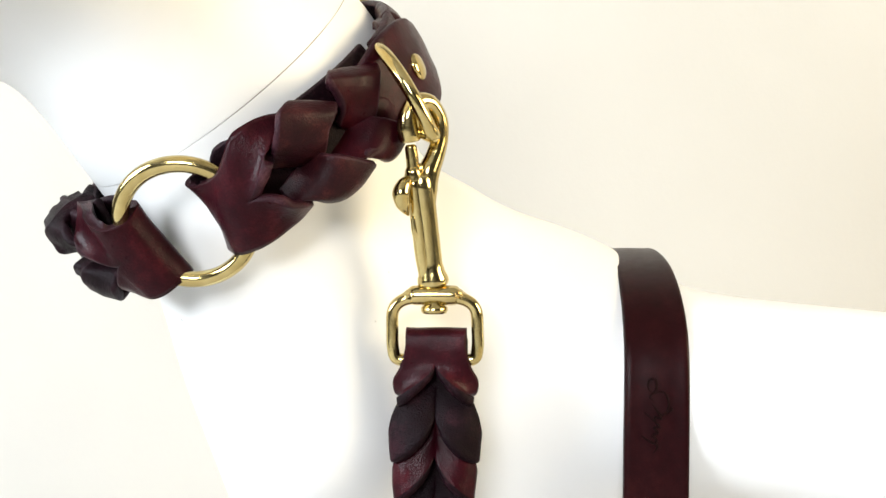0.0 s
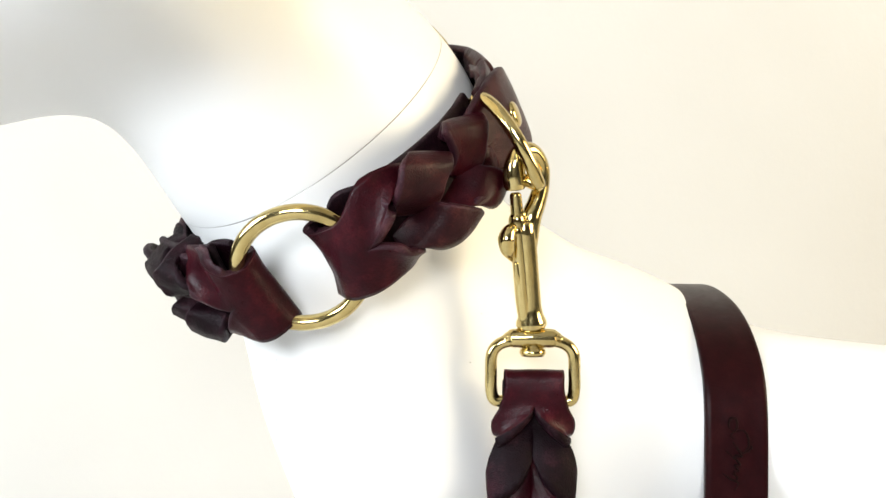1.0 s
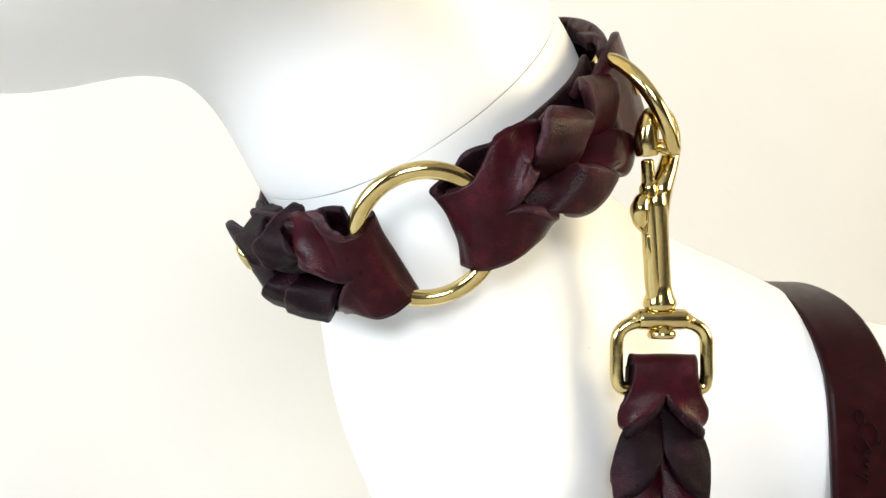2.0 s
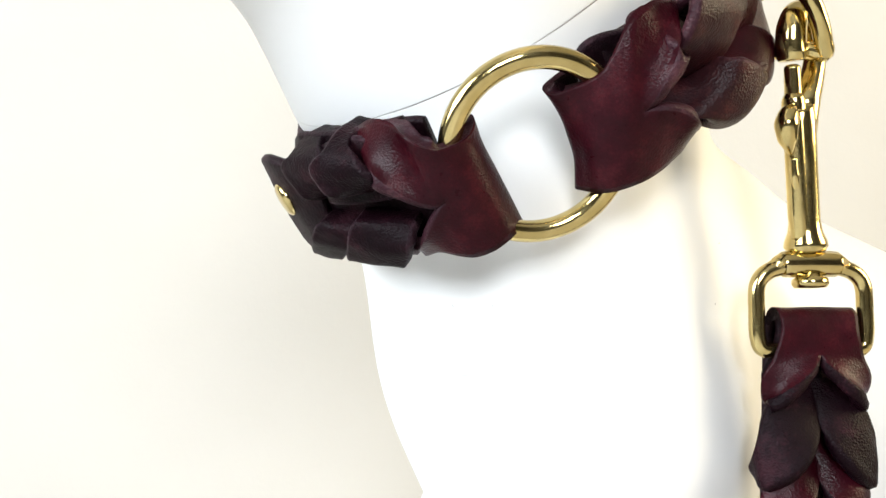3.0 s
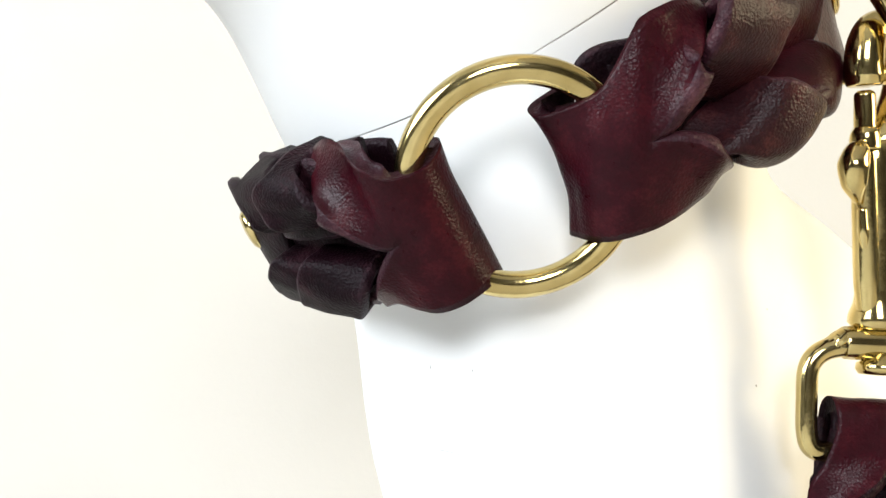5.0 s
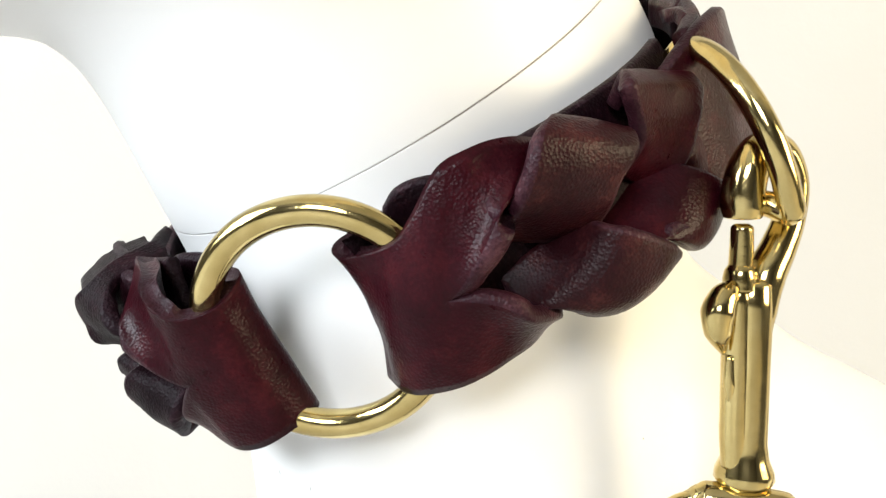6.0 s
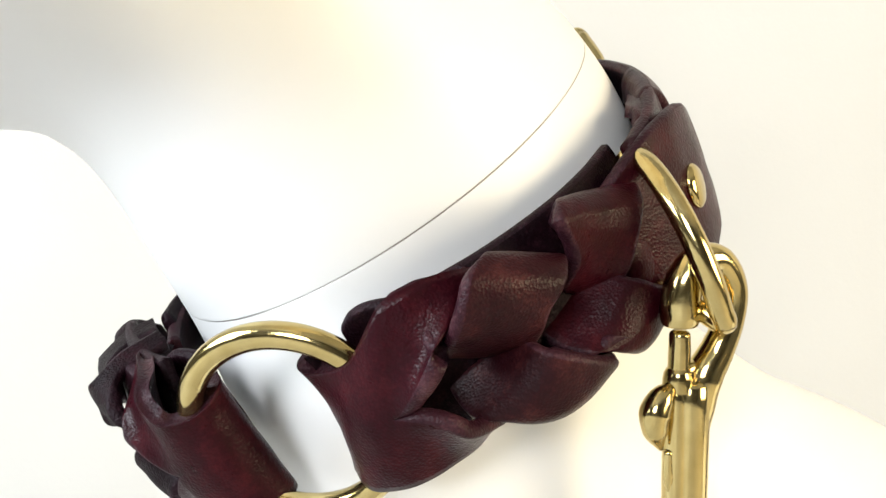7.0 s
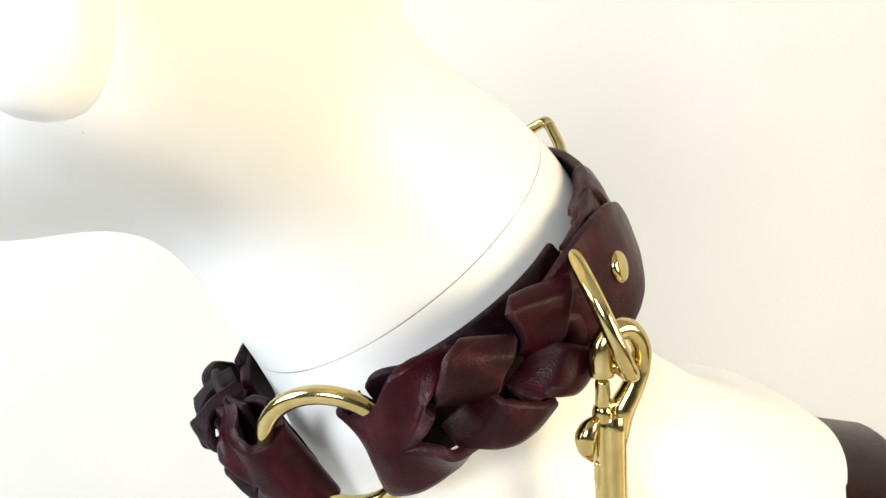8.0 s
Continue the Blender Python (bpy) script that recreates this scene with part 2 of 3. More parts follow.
side_wall("wall_left", X0 - 0.12, X0, -1.25, 0.05, 1.45, 2.5)
side_wall("wall_right", X1, X1 + 0.12, -0.85, 0.35, 1.45, 2.5)


# ---- the mannequin bust ----
def cone(p, a, b, r1, r2):
    a, b = np.array(a), np.array(b)
    ba = b - a
    l2 = ba @ ba
    rr = r1 - r2
    a2, il2 = l2 - rr * rr, 1 / l2
    pa = p - a
    y = pa @ ba
    z = y - l2
    x2 = ((pa * l2 - y[..., None] * ba) ** 2).sum(-1)
    y2, z2 = y * y * l2, z * z * l2
    k = np.sign(rr) * rr * rr * x2
    d = (np.sqrt(x2 * a2 * il2) + y * rr) * il2 - r1
    d = np.where(np.sign(z) * a2 * z2 > k, np.sqrt(x2 + z2) * il2 - r2, d)
    return np.where(np.sign(y) * a2 * y2 < k, np.sqrt(x2 + y2) * il2 - r1, d)


def melt(a, b, k):
    h = np.maximum(k - np.abs(a - b), 0) / k
    return np.minimum(a, b) - h * h * k * 0.25


CHIN, JAW_R, JAW_L = np.array((-0.1130, 0.1850, 1.5060)), np.array((-0.2133, 0.2552, 1.5034)), np.array((-0.0486, 0.2186, 1.6041))


def bust_distance(p):
    neck = cone(p, (-0.0448, 0.2952, 1.3400), (-0.0716, 0.3062, 1.4495), 0.0302, 0.0571)
    neck = melt(neck, cone(p, (-0.0560, 0.3120, 1.3200), (-0.0770, 0.3160, 1.4350), 0.0250, 0.0465), 0.01)
    jaw = melt(cone(p, CHIN, JAW_R, 0.0160, 0.0503), cone(p, CHIN, JAW_L, 0.0160, 0.0179), 0.03)
    mid = (JAW_R + JAW_L) / 2
    jaw = melt(jaw, cone(p, CHIN * 0.4 + mid * 0.6 + [0, 0, 0.02], mid + [0, 0, 0.06], 0.05, 0.07), 0.04)
    head = melt(neck, jaw, 0.1103)
    torso = melt(cone(p, (-0.0090, 0.3985, 1.2076), (0.0194, 0.4182, 1.3226), 0.1181, 0.0876), cone(p, (-0.0659, 0.3527, 1.3618), (0.2066, 0.3099, 1.3312), 0.0357, 0.0399), 0.06)
    d = melt(head, torso, 0.05)
    d = melt(d, cone(p, (-0.0040, 0.3367, 1.3965), (0.0966, 0.4023, 1.3350), 0.0200, 0.0180), 0.05)
    d = melt(d, cone(p, (-0.0836, 0.1407, 1.4924), (-0.0850, 0.1395, 1.5196), 0.0101, 0.0115), 0.002)
    d = melt(d, cone(p, (-0.0850, 0.1395, 1.5220), (-0.1050, 0.1900, 1.5700), 0.0120, 0.0300), 0.006)
    d = melt(d, cone(p, (0.0, 0.425, 0.90), (0.0, 0.42, 1.10), 0.13, 0.115), 0.05)
    return np.maximum(d, Z0 + 0.001 - p[..., 2])


def bust_slope(p, e=0.0005):
    g = np.stack([bust_distance(p + np.eye(3)[i] * e) - bust_distance(p - np.eye(3)[i] * e) for i in range(3)], -1)
    return g / (np.linalg.norm(g, axis=-1, keepdims=True) + 1e-9)


def on_bust(p, lift=0.0):
    """The point of the bust's skin nearest to p, lifted off it."""
    p = np.array(p, float)[None]
    for _ in range(6):
        p = p - bust_slope(p) * (bust_distance(p)[:, None] - lift)
    return p[0]


def make_bust(step=0.0034):
    lo, hi = np.array((-0.32, 0.08, Z0 - 0.01)), np.array((0.29, 0.58, 1.72))
    shape = tuple(((hi - lo) / step).astype(int))
    axes = [lo[i] + step * np.arange(shape[i]) for i in range(3)]
    val = np.empty(shape, np.float32)
    for k, z in enumerate(axes[2]):
        gx, gy = np.meshgrid(axes[0], axes[1], indexing="ij")
        val[:, :, k] = bust_distance(np.stack([gx, gy, np.full_like(gx, z)], -1))
    inside = val < 0
    cells = np.zeros(tuple(s - 1 for s in shape), int)
    for i in (0, 1):
        for j in (0, 1):
            for k in (0, 1):
                cells += inside[i:shape[0] - 1 + i, j:shape[1] - 1 + j, k:shape[2] - 1 + k]
    active = (cells > 0) & (cells < 8)
    index = np.full(active.shape, -1)
    index[active] = np.arange(active.sum())
    verts = lo + (np.argwhere(active) + 0.5) * step
    for _ in range(4):
        verts = verts - bust_slope(verts) * np.clip(bust_distance(verts), -step, step)[:, None]
    faces = []
    for ax in range(3):
        b, c = (ax + 1) % 3, (ax + 2) % 3
        sl = [slice(None)] * 3
        sl[ax] = slice(0, -1)
        su = [slice(None)] * 3
        su[ax] = slice(1, None)
        ends = inside[tuple(sl)], inside[tuple(su)]
        cross = np.argwhere(ends[0] != ends[1])
        sign = ends[0][tuple(cross.T)]
        ok = (cross[:, b] > 0) & (cross[:, c] > 0) & (cross[:, b] < shape[b] - 1) & (cross[:, c] < shape[c] - 1)
        cross, sign = cross[ok], sign[ok]
        eb, ec = np.eye(3, dtype=int)[b], np.eye(3, dtype=int)[c]
        q = np.stack([index[tuple((cross - d).T)] for d in (eb * 0, eb, eb + ec, ec)], 1)
        q[~sign] = q[~sign][:, ::-1]
        faces.append(q)
    faces = np.vstack(faces)
    me = bpy.data.meshes.new("mannequin")
    me.from_pydata(verts.tolist(), [], faces.tolist())
    me.validate()
    for f in me.polygons:
        f.use_smooth = True
    me.materials.append(SHELL)
    bm = bmesh.new()
    bm.from_mesh(me)
    for _ in range(4):
        bmesh.ops.smooth_vert(bm, verts=bm.verts, factor=0.5, use_axis_x=True, use_axis_y=True, use_axis_z=True)
    bmesh.ops.recalc_face_normals(bm, faces=bm.faces)
    bm.to_mesh(me)
    bm.free()
    return tagged(new("mannequin", me), "glossy white mannequin bust with a seam round its neck", "mannequin")


make_bust()


# ---- the collar round the neck ----
CENTRE = np.array((-0.07105, 0.29535, 1.44301))
RIGHT, BACK, UP = np.array((0.88154, 0.0, 0.47210)), np.array((-0.22676, 0.87710, 0.42341)), np.array((-0.41408, -0.48031, 0.77320))
RADIUS = 0.07186


def wrap(angle, h, out):
    """A point of the collar: degrees round the neck from its front, millimetres up and millimetres out."""
    a = radians(angle)
    return CENTRE + (RADIUS + out / 1000) * (math.sin(a) * RIGHT - math.cos(a) * BACK) + UP * h / 1000


def outward(p):
    w = np.array(p) - CENTRE
    return w - UP * (w @ UP)


collar = thing("dog_collar", "braided burgundy leather collar with brass rings round a mannequin's neck", "collar")
HIDE = [LEATHER, EDGE, SUEDE]
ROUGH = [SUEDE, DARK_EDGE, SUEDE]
WORN = [RUBBED, EDGE, SUEDE]

# the loop ends that hold the ring: each is slit and its two halves run into the braid
part("loop_end", forked(
    [(-5, 13, -13.5), (-11, 12.2, -10.5), (-10.2, 10.8, -7.2), (-2.5, 11.4, -4), (1.2, 13.9, -3.5), (6.5, 19.2, -3.5), (10.9, 19.8, -4), (15.4, 18.8, -5.5), (20.9, 15.6, -8), (24, 12, -12)],
    [(-6.6, 0.5, -13), (-10, 0, -9.5), (-8.6, 0.6, -6), (-5.5, 1.5, -2), (-1.6, 1.7, 0.4), (1.8, 1.4, 1.2)],
    [(6.2, 5.7, 2.8), (10.8, 10.8, 2.6), (16.3, 11, -5)], [(6.8, -1.6, 3.2), (9.9, -6.6, 3.2), (14.2, -12, -4)],
    [(-6.6, -12.5, -13), (-12.2, -12, -9.5), (-11, -12.4, -6), (-8.5, -12.9, -2.6), (-5.5, -13.3, -0.8), (-0.6, -13.6, -0.2), (4.8, -13.5, -1.5), (9.4, -13.5, -3.5), (13, -14, -8)], wrap, 0.0031), HIDE, collar, "smooth burgundy leather loop round the brass ring")
part("strand", ribbon([(22.5, 14, -11), (23.2, 18.6, -4), (19.6, 18.7, 0.8), (17.2, 15.6, 2.2), (15.3, 12.2, 1.8), (12.9, 8.1, -0.8), (10.5, 3.5, -7.5)], [(33, 7, -11), (33, 10.5, -4), (30.2, 9.9, 0.8), (28.3, 8.4, 1.8), (25.7, 6, 1.2), (23.8, 1.5, -1.5), (22, -4, -8)], wrap, 0.0031, 0.5, curl=0.5), WORN, collar, "rubbed burgundy leather strand")
part("strand", ribbon([(21.5, 2, -8), (22.4, 0.2, 0), (24.5, -2.2, 2.6), (27, -5.3, 3), (30.4, -9.8, 1.6), (33, -13.3, -2), (33.5, -13, -8)], [(9.5, -3, -10), (10.3, -5.5, -6), (11.8, -6.8, -2), (13.7, -8.4, -0.5), (15.4, -10.5, -1.5), (16.5, -12.7, -4.5), (17.5, -13, -9)], wrap, 0.0031, 0.2, curl=0.3, middle=[(15.5, -1, -9), (16.7, -3.2, -3.5), (18.2, -4.8, 0.3), (19.8, -8.3, 1.8), (21.8, -12.7, 1), (23.2, -16, -2.8), (24, -15.5, -8.5)]), WORN, collar, "rubbed burgundy leather strand")
part("strand", ribbon([(37.5, 13, -12), (37.5, 17.8, -7), (35.1, 17.3, -2.5), (34.8, 14.6, -1.8), (35.3, 9.6, -3), (34.8, 5.8, -4.5), (33, 1, -9)], [(54, 6, -12), (55, 9.4, -8), (50.2, 8.4, -3.3), (47.7, 6.3, -2.6), (45.6, 4.1, -2.6), (42.4, -1, -4.5), (39, -6, -9)], wrap, 0.0031, -0.4, curl=0.6), HIDE, collar)
part("strand", ribbon([(40, 1, -9), (41.4, -2, -4), (43.2, -4.5, -2), (46.1, -8.5, -1.5), (50.5, -13.5, -4), (52, -14.5, -7), (52, -13, -10)], [(27, -3, -10), (28, -5.5, -6), (29.8, -7, -2.5), (31.8, -8.9, -1), (35.3, -12.3, -2.8), (37, -14, -5.5), (38, -13.5, -9.5)], wrap, 0.0031, 0.2, curl=0.3, middle=[(33.5, -1, -10), (35.6, -4, -4.5), (36.9, -6.8, -2), (37.9, -10.8, -0.8), (40.3, -15.7, -2.5), (41.5, -17, -6), (42, -15.5, -9.5)]), HIDE, collar)
part("strand", ribbon([(40, 5, -12), (44.2, 8, -9), (49.3, 10, -8), (54.4, 11, -9)], [(43.3, -2.1, -12), (48.5, 0, -8), (52.9, 3, -7), (58.1, 5, -8)], wrap, 0.0026, 0.8), HIDE, collar)
part("strand", ribbon([(43.4, 2.1, -9), (48.9, 0, -6.5), (53.5, -4.2, -6), (57.9, -10.4, -7)], [(41.8, -4.2, -10), (45.3, -8.3, -7), (49.9, -11.5, -7), (53, -12.6, -8)], wrap, 0.0026, 0.5), HIDE, collar)

part("loop_end", forked(
    [(-30, 13.5, -9.5), (-25.6, 13.4, -6.8), (-25.6, 11.9, -2.6), (-27.4, 11.3, 1.2), (-31.2, 12.2, 4), (-33.7, 14.7, 4), (-35.9, 17.1, 2.5), (-38.8, 18.8, -1.5), (-44.2, 19.5, -5), (-51.6, 16.8, -8), (-54.6, 13.8, -12)],
    [(-30, -0.6, -10), (-25.6, 1.2, -7), (-25.2, 1.7, -3.6), (-26.6, 2, 0.4), (-29.4, 1.8, 3.4), (-33.1, 0.6, 5)],
    [(-35.8, 1.5, 5.6), (-39.8, 6.2, 6), (-43.3, 11.1, 4.5), (-47.9, 12.3, -1)], [(-35.5, -2, 5.6), (-38.5, -6.1, 5.6), (-42.1, -10.2, 3), (-45.7, -13.9, -2)],
    [(-29, -12.6, -10), (-24.6, -13.6, -7), (-24.2, -13.5, -3.2), (-26, -13.6, 1), (-29, -14.1, 3.4), (-32.2, -14.1, 4.4), (-34.9, -13.1, 4.2), (-38.7, -11.8, 3), (-43.5, -13.7, 0), (-45.5, -12.7, -5)], wrap, 0.0031), HIDE, collar, "smooth burgundy leather loop round the brass ring")
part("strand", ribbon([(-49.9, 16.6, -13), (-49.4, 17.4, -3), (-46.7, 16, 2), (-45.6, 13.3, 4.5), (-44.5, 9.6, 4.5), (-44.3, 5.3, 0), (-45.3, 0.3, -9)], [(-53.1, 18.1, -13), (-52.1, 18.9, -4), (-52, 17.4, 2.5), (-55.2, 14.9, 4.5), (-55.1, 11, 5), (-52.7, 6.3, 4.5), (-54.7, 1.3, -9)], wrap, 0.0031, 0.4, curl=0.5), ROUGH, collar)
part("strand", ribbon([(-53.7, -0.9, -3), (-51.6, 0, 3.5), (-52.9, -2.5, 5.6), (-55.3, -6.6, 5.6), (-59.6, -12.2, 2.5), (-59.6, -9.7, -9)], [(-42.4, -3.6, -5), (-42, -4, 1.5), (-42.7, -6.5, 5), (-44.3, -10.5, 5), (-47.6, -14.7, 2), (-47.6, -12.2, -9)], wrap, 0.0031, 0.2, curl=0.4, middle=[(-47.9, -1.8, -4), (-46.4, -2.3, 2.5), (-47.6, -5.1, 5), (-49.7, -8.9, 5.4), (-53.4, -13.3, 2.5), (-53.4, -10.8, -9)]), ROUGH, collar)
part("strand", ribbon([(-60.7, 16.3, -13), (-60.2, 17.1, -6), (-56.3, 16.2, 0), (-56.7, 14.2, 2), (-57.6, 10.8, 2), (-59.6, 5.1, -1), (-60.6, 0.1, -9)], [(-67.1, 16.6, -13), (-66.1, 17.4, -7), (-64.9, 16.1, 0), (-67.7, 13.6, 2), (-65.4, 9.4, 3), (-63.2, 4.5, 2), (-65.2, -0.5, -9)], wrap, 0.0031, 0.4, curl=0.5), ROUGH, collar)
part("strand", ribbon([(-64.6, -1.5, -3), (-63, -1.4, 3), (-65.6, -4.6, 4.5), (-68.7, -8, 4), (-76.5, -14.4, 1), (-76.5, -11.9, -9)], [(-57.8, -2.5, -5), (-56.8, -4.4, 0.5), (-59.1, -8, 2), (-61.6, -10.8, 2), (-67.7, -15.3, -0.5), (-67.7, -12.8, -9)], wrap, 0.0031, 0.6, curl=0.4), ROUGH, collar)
# added filler strip that closes the gap behind the left strands
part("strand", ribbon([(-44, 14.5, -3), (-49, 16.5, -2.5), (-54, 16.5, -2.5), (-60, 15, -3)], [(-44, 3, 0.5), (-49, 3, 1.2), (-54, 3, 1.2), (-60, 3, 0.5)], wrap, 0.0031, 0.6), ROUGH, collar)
part("loop_back", ribbon([(-3, 13, -12.5), (0, 15.2, -12), (4, 15.5, -11.5), (10, 14, -11)], [(-3, -11, -13), (0, -11, -13), (4, -11, -12), (10, -11, -10)], wrap, 0.0026), ROUGH, collar)
part("loop_back", ribbon([(-37, 13.5, -11), (-40, 14.5, -11), (-43, 15, -10), (-46, 14, -9)], [(-37, -10, -11), (-40, -10, -11), (-43, -11, -10), (-46, -11, -9)], wrap, 0.0026), ROUGH, collar)

# the dark backing of the braid, the riveted tabs and the strap behind the neck
# near-black sheets stand in for the deep shade inside the braid's hollows
for lo, hi, top, out in ((3, 60, 14.5, -9), (-70, -39, 17, -3)):
    a = np.linspace(lo, hi, 8)
    part("shade_backing", ribbon([(v, top, out - 3) for v in a], [(v, -11, out) for v in a], wrap, 0.0026, 0.8), ROUGH, collar)
part("tab", ribbon([(47, 10, -9), (54, 13, -6), (62, 14.4, -3.5), (74, 12.5, -1.5), (85, 6, -1), (90, -0.5, -1.2)], [(47, -10, -7), (54, -14.5, -4.5), (62, -16.6, -2.6), (74, -15.5, -1.2), (85, -9, -1), (90, -2.5, -1.2)], wrap, 0.003, 0.2), HIDE, collar, "riveted leather tab end")
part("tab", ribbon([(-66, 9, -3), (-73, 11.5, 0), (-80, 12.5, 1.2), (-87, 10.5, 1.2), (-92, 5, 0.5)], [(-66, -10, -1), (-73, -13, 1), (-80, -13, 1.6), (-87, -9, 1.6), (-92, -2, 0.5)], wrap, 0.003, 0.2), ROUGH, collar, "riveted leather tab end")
a = np.linspace(58, 290, 24)
part("back_strap", ribbon([(v, 14.5 - 6.5 * max(0, (v - 120) / 170), -6 - 5 * max(0, (v - 150) / 140)) for v in a], [(v, -9, -6 - 3 * max(0, (v - 150) / 140)) for v in a], wrap, 0.003, 0.3, n=90), HIDE, collar)


part("strand", ribbon([(57, 4, -10), (61, 8, -8), (65, 13, -7), (70, 16, -9), (75, 16, -12)], [(70, -1, -10), (75, 4, -7), (80, 10.5, -6), (85, 13.5, -7), (89, 13, -12)], wrap, 0.0026, 0.15, curl=0.5), HIDE, collar)
part("keeper_loop", ribbon([(80, 9, -12), (80, 14, -10.5), (82, 15.5, -7), (86, 11, -4.4), (88, 3, -3.6), (90, -8, -3.6)], [(97, 9, -12), (97, 14, -10.5), (98, 15.5, -7), (100, 11, -4.4), (101, 3, -3.6), (102, -8, -3.6)], wrap, 0.0026), HIDE, collar)
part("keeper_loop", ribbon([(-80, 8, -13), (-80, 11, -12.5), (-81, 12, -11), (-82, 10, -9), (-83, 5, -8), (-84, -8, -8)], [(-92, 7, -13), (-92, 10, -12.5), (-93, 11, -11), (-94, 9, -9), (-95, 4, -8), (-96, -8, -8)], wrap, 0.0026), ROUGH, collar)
B_C, B_LEG, B_BAR = np.array((-0.0390, 0.3290, 1.5057)), np.array((0.40, -0.62, -0.62)), np.array((-0.80, 0.30, -0.52))
B_LEG, B_BAR = B_LEG / np.linalg.norm(B_LEG), B_BAR / np.linalg.norm(B_BAR)
frame_pts = [B_C + B_LEG * u / 1000 + B_BAR * v / 1000 for u, v in ((3, 0), (17, 0), (20, 3), (20, 24), (17, 27), (3, 27), (0, 24), (0, 3), (3, 0))]
part("buckle", tube(frame_pts, [0.0019], n=100), BRASS, collar, "square brass buckle frame behind the neck")


def rivet(angle, h, out):
    p = wrap(angle, h, out)
    axis = outward(p)
    return part("rivet", lathe([(0.0001, 0.0014), (0.0018, 0.0013), (0.0036, 0.0010), (0.0045, 0.0004), (0.0047, -0.0002), (0.0045, -0.001)], p, axis), BRASS, collar, "round brass rivet head")


rivet(67.8, -1.8, -1.9)
rivet(-79.6, 1.2, 1.5)


# the brass ring at the throat
def circle(centre, normal, radius, n=96, start=0.0, end=360.0):
    z = Vector(normal).normalized()
    x = z.orthogonal().normalized()
    y = z.cross(x)
    return [np.array(Vector(centre) + float(radius) * (math.cos(w) * x + math.sin(w) * y)) for w in (radians(start + (end - start) * i / n) for i in range(n))]


part("ring", tube(circle((-0.0739, 0.2392, 1.4086), (0.0850, -0.8850, -0.4580), 0.0191), [0.0025], closed=True), BRASS, collar, "round brass ring joining the two braids")


def arc_through(p, q, r, before, after, n=80):
    """Points on the circle through three points, from some degrees before the first to some after the last."""
    p, q, r = (np.array(v) for v in (p, q, r))
    u, v = q - p, r - p
    w = np.cross(u, v)
    c = p + (np.dot(v, v) * np.cross(w, u) + np.dot(u, u) * np.cross(v, w)) / (2 * np.dot(w, w))
    x = (p - c) / np.linalg.norm(p - c)
    y = np.cross(w / np.linalg.norm(w), x)
    end = math.atan2((r - c) @ y, (r - c) @ x) % (2 * math.pi)
    return [c + np.linalg.norm(p - c) * (math.cos(a) * x + math.sin(a) * y) for a in np.linspace(-radians(before), end + radians(after), n)]


dee = arc_through((-0.0192, 0.2600, 1.4645), (-0.0093, 0.2480, 1.4511), (-0.0017, 0.2520, 1.4365), 6, 4, 14)
dee = [wrap(60, 8, -13), wrap(59.5, 11, -9.5)] + dee + [wrap(46.5, -13, 5), wrap(48, -12.5, -1), wrap(49, -11, -6)]
part("dee_ring", tube(dee, [0.0022], n=110), BRASS, collar, "brass D-shaped ring for the lead")


# ---- the lead and its snap hook ----
lead = thing("dog_lead", "braided burgundy leather lead with a brass snap hook", "leash")
BASE = np.array((-0.0026, 0.2642, 1.3902))
H_UP = Vector((-0.095, -0.19, 0.98)).normalized()
H_RIGHT = (Vector((0.823, 0.568, 0)) - H_UP * Vector((0.823, 0.568, 0)).dot(H_UP)).normalized()
H_BACK = H_UP.cross(H_RIGHT)


def hook(x, z, y=0.0):
    """A point of the snap hook in millimetres: right of its axis, up from its base, towards the chest."""
    return np.array(Vector(BASE) + (H_RIGHT * x + H_UP * z + H_BACK * y) / 1000)


snap = part("snap_hook", lathe([(0.002, -0.0016), (0.0046, -0.0015), (0.0052, -0.0004), (0.0050, 0.0010), (0.0041, 0.0032), (0.0037, 0.006), (0.0037, 0.02), (0.0038, 0.030), (0.0036, 0.0338), (0.0026, 0.0348), (0.001, 0.0350)], hook(0.5, 0), H_UP), BRASS, lead, "polished brass snap hook")
part("bolt_channel", tube([hook(-2.0, 2.0), hook(-2.2, 8), hook(-2.3, 20), hook(-2.3, 31.5), hook(-2.1, 33.8)], [0.0022, 0.0025, 0.0025, 0.0024, 0.0012]), BRASS, snap)
part("slot_end", tube([hook(-4.4, 22, -0.6), hook(-4.4, 17, -0.7), hook(-3.9, 13.5, -0.7)], [0.0009, 0.0011, 0.0005], sides=12, n=16), BRASS, snap)
part("hook_arm", tube([hook(1.2, 22), hook(2.0, 29), hook(3.4, 34.6), hook(6.4, 39.4), hook(9.0, 45), hook(9.5, 51), hook(6.4, 56), hook(1.8, 56.4), hook(-0.9, 53.4), hook(-1.9, 49.6), hook(-1.9, 46.8), hook(-1.9, 45.2), hook(-1.9, 44.9)], [0.0026, 0.0034, 0.0036, 0.0031, 0.0027, 0.0026, 0.0028, 0.0032, 0.0035, 0.0036, 0.0036, 0.0031, 0.0016], n=110, sides=24), BRASS, snap)
part("socket", tube([hook(-2.1, 33), hook(-2.0, 35.6), hook(-0.6, 36.2, 0.4), hook(2.6, 36.6, 0.4)], [0.0029, 0.0027, 0.0019, 0.0014], n=24), BRASS, snap)
part("bolt", tube([hook(-2.1, 30), hook(-2.0, 36), hook(-1.9, 40), hook(-1.9, 43.4), hook(-1.9, 44.2)], [0.0021, 0.0020, 0.0020, 0.0019, 0.0012]), BRASS, snap)
